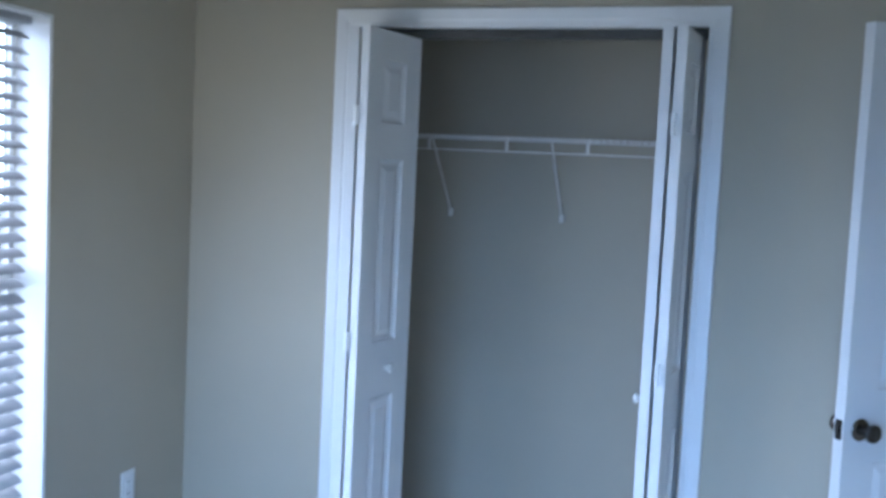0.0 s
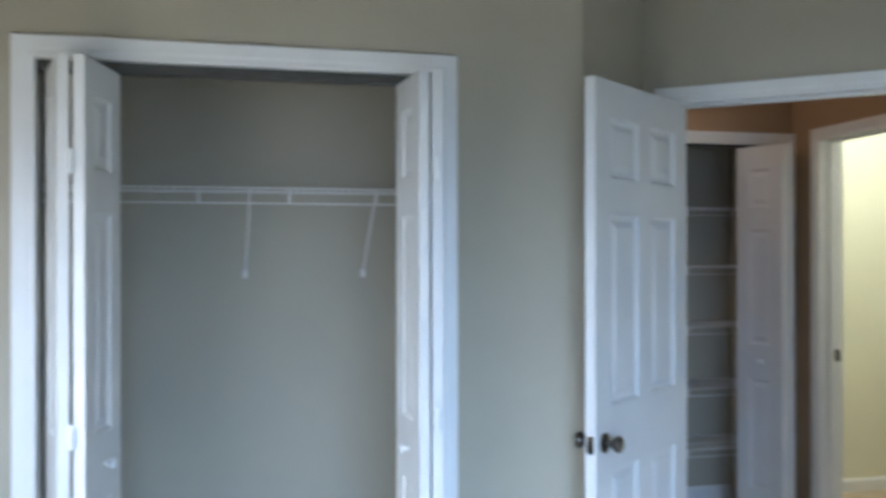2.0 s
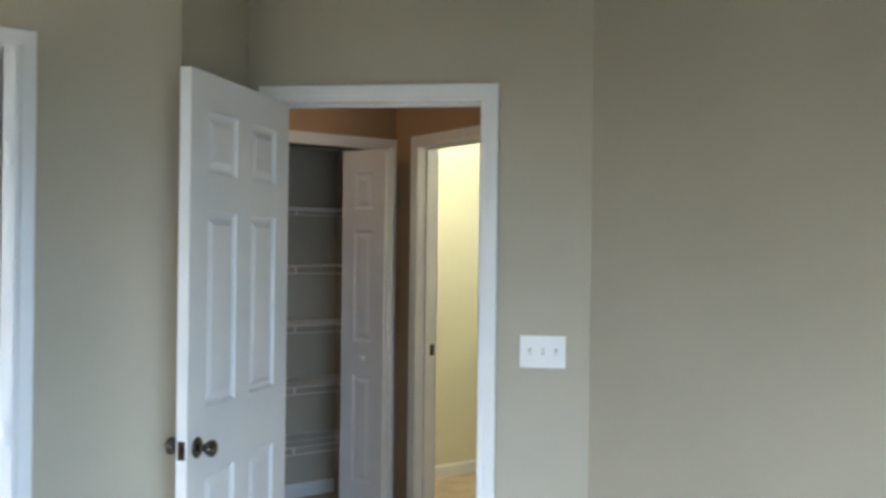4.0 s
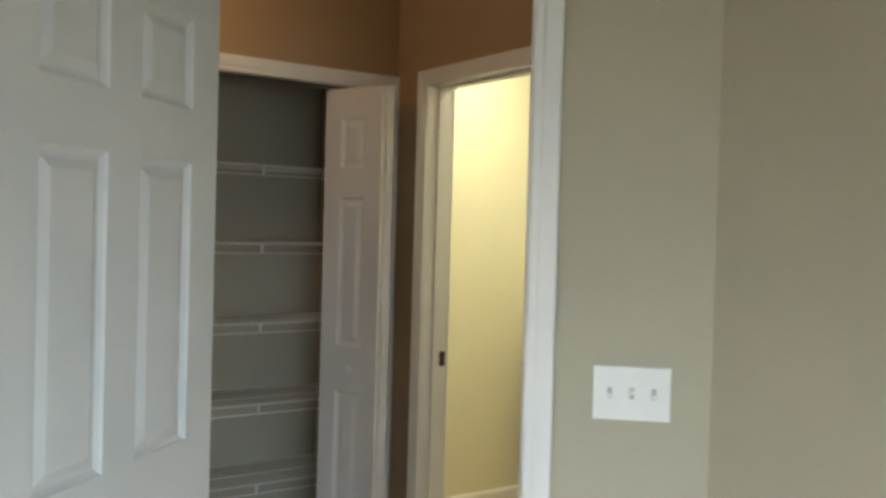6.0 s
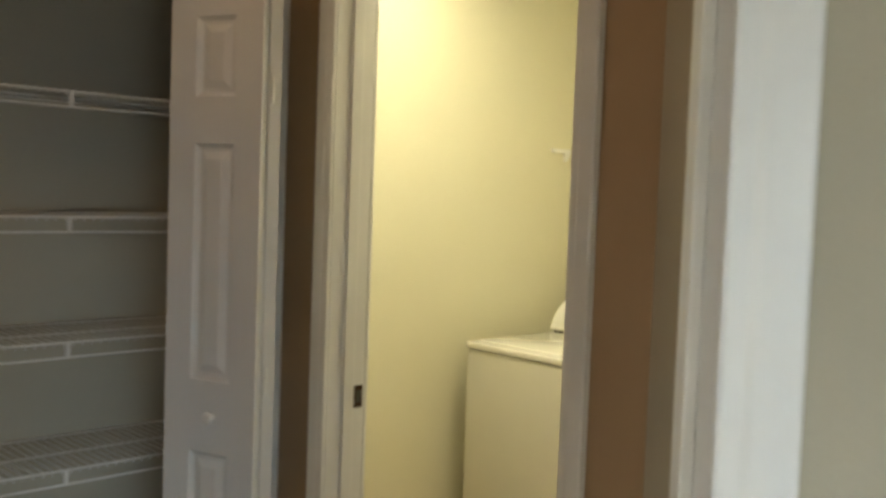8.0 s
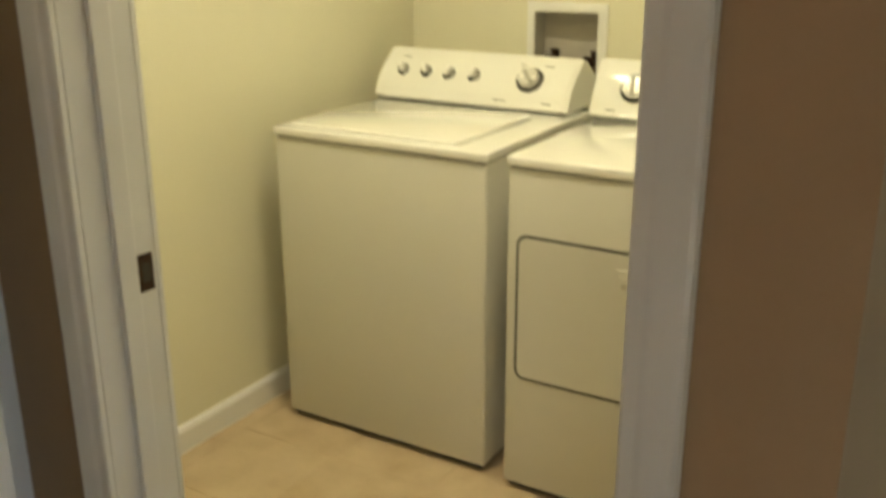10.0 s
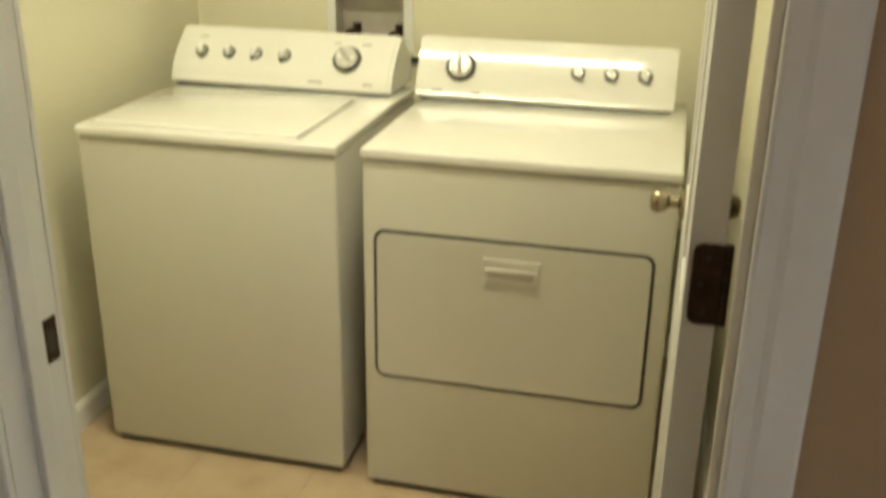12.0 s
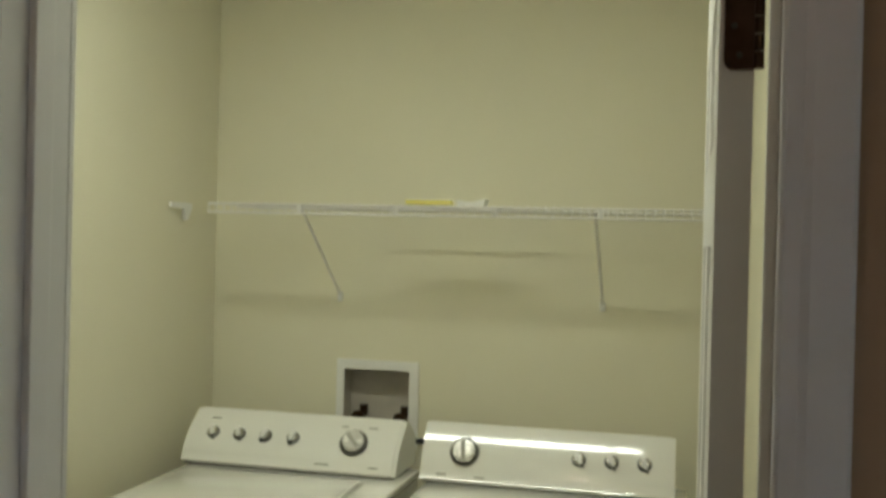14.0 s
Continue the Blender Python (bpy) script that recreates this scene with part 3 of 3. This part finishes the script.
for z in (1.735, 1.405, 1.07, 0.725, 0.385):
    s = wire_shelf("wire_shelf", "white wire shelf in the linen closet", "wire shelves", 1.372, 0.36, lip=0.040)
    s.matrix_world = pose(2.452, 2.306, z)

# ---- laundry ----
slab("floor_laundry", (3.845, 0.08, -0.12), (6.1, 2.4, -0.003), GROUT, "tile joints of the laundry floor", "floor")
tile_floor = bpy.data.objects["floor_laundry"]


def rounded(bm, a, b, r=0.012, seg=3):
    return box(bm, a, b, r, seg)


def console(parent, x_lo, x_hi, x_back, y0, y1, z0, z1, bulge=2.0):
    """A slanted control panel with a rounded top and end caps; x towards the wall."""
    prof = [(x_lo, z0), (x_lo - 0.004, z0 + 0.008)]
    for i in range(1, 9):
        f = i / 9
        prof.append((x_lo + (x_hi - x_lo) * f ** bulge, z0 + (z1 - z0) * f))
    prof += [(x_hi + 0.001, z1 + 0.001), (x_hi + 0.008, z1 + 0.004), (x_hi + 0.017, z1 + 0.003), (x_hi + 0.028, z1 - 0.002), (x_back, z1 - 0.062), (x_back, z0)]
    bm = prism(bmesh.new(), prof, y0 + 0.012, y1 - 0.012, lambda u, v, z: (u, z, v))
    c = part("console", bm, ENAMEL, parent, smooth=True)
    for a, b in ((y0, y0 + 0.0125), (y1 - 0.0125, y1)):
        pr = [(u + (0.003 if u < (x_lo + x_back) / 2 else -0.003), max(z0, v - 0.003)) for u, v in prof]
        part("end_cap", prism(bmesh.new(), pr, a, b, lambda u, v, z: (u, z, v)), ENAMEL, c, smooth=True)
    return c


def on_console(x_lo, x_hi, z0, z1, y, z, bulge=2.0):
    """The pose of a thing on a console's face: its z axis out of the face, its y axis up it."""
    f = (z - z0) / (z1 - z0)
    dx = (x_hi - x_lo) * bulge * f ** (bulge - 1)
    out = Vector((-(z1 - z0), 0, dx)).normalized()
    up = Vector((dx, 0, z1 - z0)).normalized()
    m = Matrix((up.cross(out), up, out)).transposed().to_4x4()
    return Matrix.Translation((x_lo + (x_hi - x_lo) * f ** bulge, y, z)) @ m


def small_knob(parent, m, turn):
    """A selector: a dark recessed ring, a silver hub and a pale pointer whose dark tip shows the setting."""
    part("selector_ring", lathe(bmesh.new(), [(0.020, -0.001), (0.020, 0.003), (0.017, 0.004)], 20, m), DARKPL, parent, "dark selector ring", smooth=True)
    k = part("selector", lathe(bmesh.new(), [(0.0165, 0.002), (0.016, 0.012), (0.013, 0.015)], 20, m), CHROME, parent, "silver selector knob", smooth=True)
    spin = m @ pose(0, 0, 0, 0, 0, turn)
    part("selector_grip", prism(bmesh.new(), [(-0.007, 0.016), (0.007, 0.016), (0.0035, -0.019), (-0.0035, -0.019)], 0.010, 0.024, lambda u, v, z: spin @ Vector((u, v, z))), PLAST, k, "pale wedge-shaped grip")
    part("selector_tip", prism(bmesh.new(), [(-0.0045, -0.017), (0.0045, -0.017), (0.003, -0.026), (-0.003, -0.026)], 0.003, 0.020, lambda u, v, z: spin @ Vector((u, v, z))), DARKPL, k, "dark pointer tip")


def big_dial(parent, m, turn):
    d = part("dial_ring", lathe(bmesh.new(), [(0.040, -0.002), (0.041, 0.006), (0.037, 0.010), (0.031, 0.011)], 32, m), DARKPL, parent, "dark ribbed dial ring", smooth=True)
    bm = bmesh.new()
    for i in range(24):
        b = B((0.038, -0.002, 0.0), (0.0425, 0.002, 0.010))
        b.transform(m @ pose(0, 0, 0, 0, 0, i * 15))
        me = bpy.data.meshes.new("rib")
        b.to_mesh(me)
        b.free()
        bm.from_mesh(me)
        bpy.data.meshes.remove(me)
    part("dial_ribs", bm, DARKPL, d)
    k = part("dial", lathe(bmesh.new(), [(0.033, 0.009), (0.032, 0.022), (0.029, 0.026), (0.003, 0.027)], 32, m), SILVER, parent, "silver timer dial", smooth=True)
    bm = B((-0.0055, -0.028, 0.020), (0.0055, 0.028, 0.034), 0.002)
    bm.transform(m @ pose(0, 0, 0, 0, 0, turn))
    part("dial_grip", bm, GREYPR, k, "grey grip bar across the dial")


def print_bar(parent, m, w, h):
    bm = B((-w / 2, -h / 2, 0.0), (w / 2, h / 2, 0.0012))
    bm.transform(m)
    part("print", bm, GREYPR, parent)


# washer
wx0, wx1, wy0, wy1, wz = 5.035, 5.74, 1.424, 2.112, 0.916
ws = thing("washing_machine", "white top-loading washing machine with slanted control panel", "washing machine", pose(5.38, 1.768, 0))
ws_off = Matrix.Translation((-5.38, -1.768, 0))


def at_washer(bm):
    bm.transform(ws_off)
    return bm


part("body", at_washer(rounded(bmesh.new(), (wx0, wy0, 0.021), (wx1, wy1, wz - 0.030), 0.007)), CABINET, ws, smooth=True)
part("seam", at_washer(B((wx0 + 0.006, wy0 + 0.006, wz - 0.032), (wx1 - 0.01, wy1 - 0.006, wz - 0.024))), GASKET, ws)
part("top_panel", at_washer(rounded(bmesh.new(), (wx0 - 0.006, wy0 - 0.003, wz - 0.026), (wx1, wy1 + 0.003, wz), 0.006, 3)), ENAMEL, ws, smooth=True)
lid = part("lid", at_washer(rounded(bmesh.new(), (wx0 + 0.028, wy0 + 0.108, wz - 0.004), (wx0 + 0.47, wy1 - 0.035, wz + 0.009), 0.006, 3)), ENAMEL, ws, smooth=True)
part("lid_seam", at_washer(B((wx0 + 0.03, wy0 + 0.099, wz - 0.002), (wx0 + 0.468, wy0 + 0.106, wz + 0.0012))), GREYPR, ws)
# dark block painted as the shade in the gap under the washer
part("toe_shade_block", at_washer(B((wx0 + 0.014, wy0 + 0.014, 0.004), (wx1 - 0.02, wy1 - 0.014, 0.03))), GASKET, ws)
for x in (wx0 + 0.05, wx1 - 0.05):
    for y in (wy0 + 0.05, wy1 - 0.05):
        part("levelling_foot", at_washer(rod(bmesh.new(), (x, y, -0.003), (x, y, 0.036), 0.018, 12)), RUBBER, ws)
WC = (5.575, 5.690, 5.80, 1.450, 2.138, wz + 0.006, 1.066)
wc = console(ws, *[v for v in WC[:3]], *WC[3:])
wc.data.transform(ws_off)
for c in wc.children:
    c.data.transform(ws_off)
part("console_gap", at_washer(B((WC[0] + 0.004, WC[3] + 0.01, wz - 0.001), (WC[2] - 0.02, WC[4] - 0.01, wz + 0.0065))), GASKET, ws)
for i, (y, a) in enumerate(((2.050, 20), (1.963, 25), (1.876, -15), (1.786, -10))):
    small_knob(wc, ws_off @ on_console(WC[0], WC[1], WC[5], WC[6], y, 1.008), a)
big_dial(wc, ws_off @ on_console(WC[0], WC[1], WC[5], WC[6], 1.592, 1.006), 40)
for y, z, w in ((2.06, 1.045, 0.03), (1.635, 1.045, 0.022), (1.545, 1.045, 0.03), (1.68, 0.945, 0.045), (1.52, 0.945, 0.03)):
    print_bar(wc, ws_off @ on_console(WC[0], WC[1], WC[5], WC[6], y, z), w, 0.005)

# dryer
dx0, dx1, dy0, dy1, dz = 5.012, 5.72, 0.627, 1.352, 0.925
dr = thing("clothes_dryer", "white front-loading clothes dryer with hinged square door", "dryer", pose(5.37, 0.99, 0))
dr_off = Matrix.Translation((-5.37, -0.99, 0))


def at_dryer(bm):
    bm.transform(dr_off)
    return bm


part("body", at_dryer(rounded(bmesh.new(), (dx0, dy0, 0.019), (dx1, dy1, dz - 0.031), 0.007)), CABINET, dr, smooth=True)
part("seam", at_dryer(B((dx0 + 0.006, dy0 + 0.006, dz - 0.033), (dx1 - 0.01, dy1 - 0.006, dz - 0.025))), GASKET, dr)
part("top_panel", at_dryer(rounded(bmesh.new(), (dx0 - 0.006, dy0 - 0.003, dz - 0.027), (dx1, dy1 + 0.003, dz), 0.006, 3)), ENAMEL, dr, smooth=True)
# the same dark stand-in for shade beneath the dryer
part("toe_shade_block", at_dryer(B((dx0 + 0.014, dy0 + 0.014, 0.004), (dx1 - 0.02, dy1 - 0.014, 0.028))), GASKET, dr)
for x in (dx0 + 0.05, dx1 - 0.05):
    for y in (dy0 + 0.05, dy1 - 0.05):
        part("levelling_foot", at_dryer(rod(bmesh.new(), (x, y, -0.003), (x, y, 0.032), 0.018, 12)), RUBBER, dr)


def round_rect(y0, y1, z0, z1, r, n=6):
    pts = []
    for cy, cz, a0 in ((y1 - r, z1 - r, 0), (y0 + r, z1 - r, 90), (y0 + r, z0 + r, 180), (y1 - r, z0 + r, 270)):
        pts += [(cy + r * math.cos(radians(a0 + 90 * i / n)), cz + r * math.sin(radians(a0 + 90 * i / n))) for i in range(n + 1)]
    return pts


gy0, gy1, gz0, gz1 = 0.672, 1.317, 0.342, 0.720
part("door_gap", at_dryer(prism(bmesh.new(), round_rect(gy0 - 0.008, gy1 + 0.008, gz0 - 0.008, gz1 + 0.008, 0.028), dx0 - 0.0012, dx0 + 0.004, lambda u, v, z: (z, u, v))), GASKET, dr)
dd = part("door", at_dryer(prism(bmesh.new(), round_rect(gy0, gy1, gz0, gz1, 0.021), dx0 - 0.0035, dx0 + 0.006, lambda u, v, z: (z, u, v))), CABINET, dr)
part("handle_frame", at_dryer(rounded(bmesh.new(), (dx0 - 0.0085, 0.922, 0.622), (dx0 - 0.003, 1.058, 0.684), 0.0025)), CABINET, dd, "white recessed pull handle")
# raised grey strip in place of the shade inside the pull's hollow
part("handle_recess_shade", at_dryer(B((dx0 - 0.0092, 0.936, 0.636), (dx0 - 0.0080, 1.044, 0.651))), BOXIN, dd)
part("handle_lip", at_dryer(rounded(bmesh.new(), (dx0 - 0.0115, 0.932, 0.651), (dx0 - 0.008, 1.048, 0.660), 0.0015)), CABINET, dd)
DC = (5.556, 5.634, 5.80, 0.660, 1.374, dz + 0.005, 1.081)
dc = console(dr, *[v for v in DC[:3]], *DC[3:], bulge=1.5)
dc.data.transform(dr_off)
for c in dc.children:
    c.data.transform(dr_off)
part("console_gap", at_dryer(B((DC[0] + 0.004, DC[3] + 0.01, dz - 0.001), (DC[2] - 0.02, DC[4] - 0.01, dz + 0.0055))), GASKET, dr)
big_dial(dc, dr_off @ on_console(DC[0], DC[1], DC[5], DC[6], 1.248, 1.012, 1.5), 5)
for y, a in ((0.922, 30), (0.832, 25), (0.742, 20)):
    small_knob(dc, dr_off @ on_console(DC[0], DC[1], DC[5], DC[6], y, 1.014, 1.5), a)
for y, z, w in ((1.31, 0.950, 0.03), (1.20, 0.948, 0.03), (0.83, 1.045, 0.03), (1.17, 1.045, 0.02)):
    print_bar(dc, dr_off @ on_console(DC[0], DC[1], DC[5], DC[6], y, z, 1.5), w, 0.005)

# laundry door, open along the right wall
ld = panel_door("door_2", "white six-panel laundry door with nickel knobs, open against the wall", pose(3.903, 0.597, 0, 0, 0, -0.6), w=0.822, h=2.04, knob_mat=NICKEL, knob_z=0.955, knob_r=0.0225)
for z in (0.24, 1.13, 1.838):
    hinge(ld, Matrix(((0, 1, 0, -0.001), (1, 0, 0, -0.004), (0, 0, 1, z), (0, 0, 0, 1))))

# outlet box with valves
vb = thing("washer_outlet_box", "white recessed washer supply box with two valves", "supply box", pose(5.976, 1.637, 0.92))
for n, a, b in (("box_frame", (-0.008, -0.145, 0.26), (0.0, 0.143, 0.292)), ("box_frame", (-0.008, -0.145, 0.0), (0.0, 0.143, 0.03)),
                ("box_frame", (-0.008, -0.145, 0.03), (0.0, -0.112, 0.26)), ("box_frame", (-0.008, 0.116, 0.03), (0.0, 0.143, 0.26))):
    part(n, B(a, b, 0.002), PLAST, vb)
for n, a, b in (("box_back", (0.09, -0.125, 0.02), (0.094, 0.127, 0.262)), ("box_side", (0.0, -0.124, 0.021), (0.09, -0.121, 0.261)), ("box_side", (0.0, 0.123, 0.021), (0.09, 0.126, 0.261)),
                ("box_top", (0.0, -0.121, 0.257), (0.09, 0.123, 0.260)), ("box_bottom", (0.0, -0.121, 0.021), (0.09, 0.123, 0.024))):
    part(n, B(a, b), BOXIN, vb)
for y in (0.06, -0.085):
    v = part("valve", rod(bmesh.new(), (0.045, y, 0.024), (0.045, y, 0.10), 0.010, 12), NICKEL, vb)
    rod_bm = rod(bmesh.new(), (0.05, y, 0.100), (-0.012, y, 0.100), 0.008, 12)
    part("valve_stem", rod_bm, BRONZE, v)
    part("valve_handle", lathe(bmesh.new(), [(0.006, 0), (0.021, 0.002), (0.024, 0.007), (0.019, 0.013), (0.004, 0.012)], 14, Matrix.Translation((-0.010, y, 0.100)) @ Vector((-1, 0, 0)).to_track_quat("Z", "Y").to_matrix().to_4x4()), BRONZE, v, "dark valve handle", smooth=True)
    part("hose_coupling", rod(bmesh.new(), (0.045, y, 0.10), (0.045, y, 0.135), 0.015, 12), BRONZE, v)

po = thing("dryer_plug", "dark appliance plug on the wall behind the machines", "plug", pose(5.976, 1.49, 0.955))
part("plug_body", B((-0.02, -0.028, -0.010), (0, 0.022, 0.006), 0.003), RUBBER, po)

# laundry shelf with its rod braces
sh = wire_shelf("wire_shelf", "white wire laundry shelf on slanting supports", "wire shelves", 1.575, 0.376, lip=0.026, cross=0.0022)
sh.matrix_world = pose(5.974, 2.0775, 1.715, 0, 0, -90)
for y in (1.772, 0.895):
    brace(sh, 2.0775 - y, 0.376, 0.295)
part("end_bracket", prism(bmesh.new(), [(-0.33, 0.006), (-0.20, 0.006), (-0.20, -0.012), (-0.225, -0.05), (-0.24, -0.05), (-0.245, -0.014), (-0.33, -0.010)], -0.160, -0.148, lambda u, v, z: (z, u, v)), PLAST, sh)

tag = thing("instruction_booklet", "yellow paper booklet lying on the laundry shelf", "booklet", pose(5.632, 1.375, 1.7215, 0, 0, 3))
part("cover", B((-0.024, -0.06, 0.0), (0.024, 0.075, 0.014), 0.002), YELLOW, tag)
part("pages", B((-0.022, -0.0585, 0.014), (0.022, 0.073, 0.017)), PAPER, tag)
tag = thing("folded_paper", "small folded white paper on the laundry shelf", "paper", pose(5.645, 1.255, 1.7215, 0, 0, -8))
part("sheet", prism(bmesh.new(), [(-0.04, 0.0), (0.04, 0.0), (0.045, 0.016), (0.0, 0.010), (-0.045, 0.02)], -0.018, 0.018, lambda u, v, z: (z, u, v)), PAPER, tag)

cl = thing("ceiling_light", "long fluorescent wraparound ceiling light with a frosted lens", "ceiling light", pose(4.62, 1.40, 2.62))
part("pan", B((-0.10, -0.61, -0.035), (0.10, 0.61, 0.0), 0.004), PLAST, cl)
lens = part("lens", prism(bmesh.new(), [(-0.095, -0.034), (-0.09, -0.055), (-0.05, -0.078), (0.0, -0.084), (0.05, -0.078), (0.09, -0.055), (0.095, -0.034)], -0.595, 0.595, lambda u, v, z: (u, z, v)), DIFFUSER, cl, smooth=True)
lens.visible_shadow = False
for y in (-0.605, 0.595):
    part("end_cap", B((-0.098, y, -0.086), (0.098, y + 0.010, -0.034), 0.003), PLAST, cl)

# floor tiles of the laundry
tb = B((-0.1646, -0.1646, 0.0), (0.1646, 0.1646, 0.003), 0.0012, 1)
tile_me = mesh_of(tb, "tile", TILE)
for i in range(7):
    for j in range(7):
        cx, cy = 3.74 + i * 0.33, 1.015 + (j - 2) * 0.33
        a = (max(cx - 0.1646, 3.846), max(cy - 0.1646, 0.48))
        b = (min(cx + 0.1646, 5.976), min(cy + 0.1646, 2.24))
        if b[0] - a[0] < 0.02 or b[1] - a[1] < 0.02:
            continue
        if b[0] - a[0] > 0.326 and b[1] - a[1] > 0.326:
            o = part("tile", tile_me, TILE, tile_floor)
        else:
            o = part("tile", B((a[0] - cx, a[1] - cy, 0), (b[0] - cx, b[1] - cy, 0.003)), TILE, tile_floor)
        o.matrix_basis = Matrix.Translation((cx, cy, -0.003))
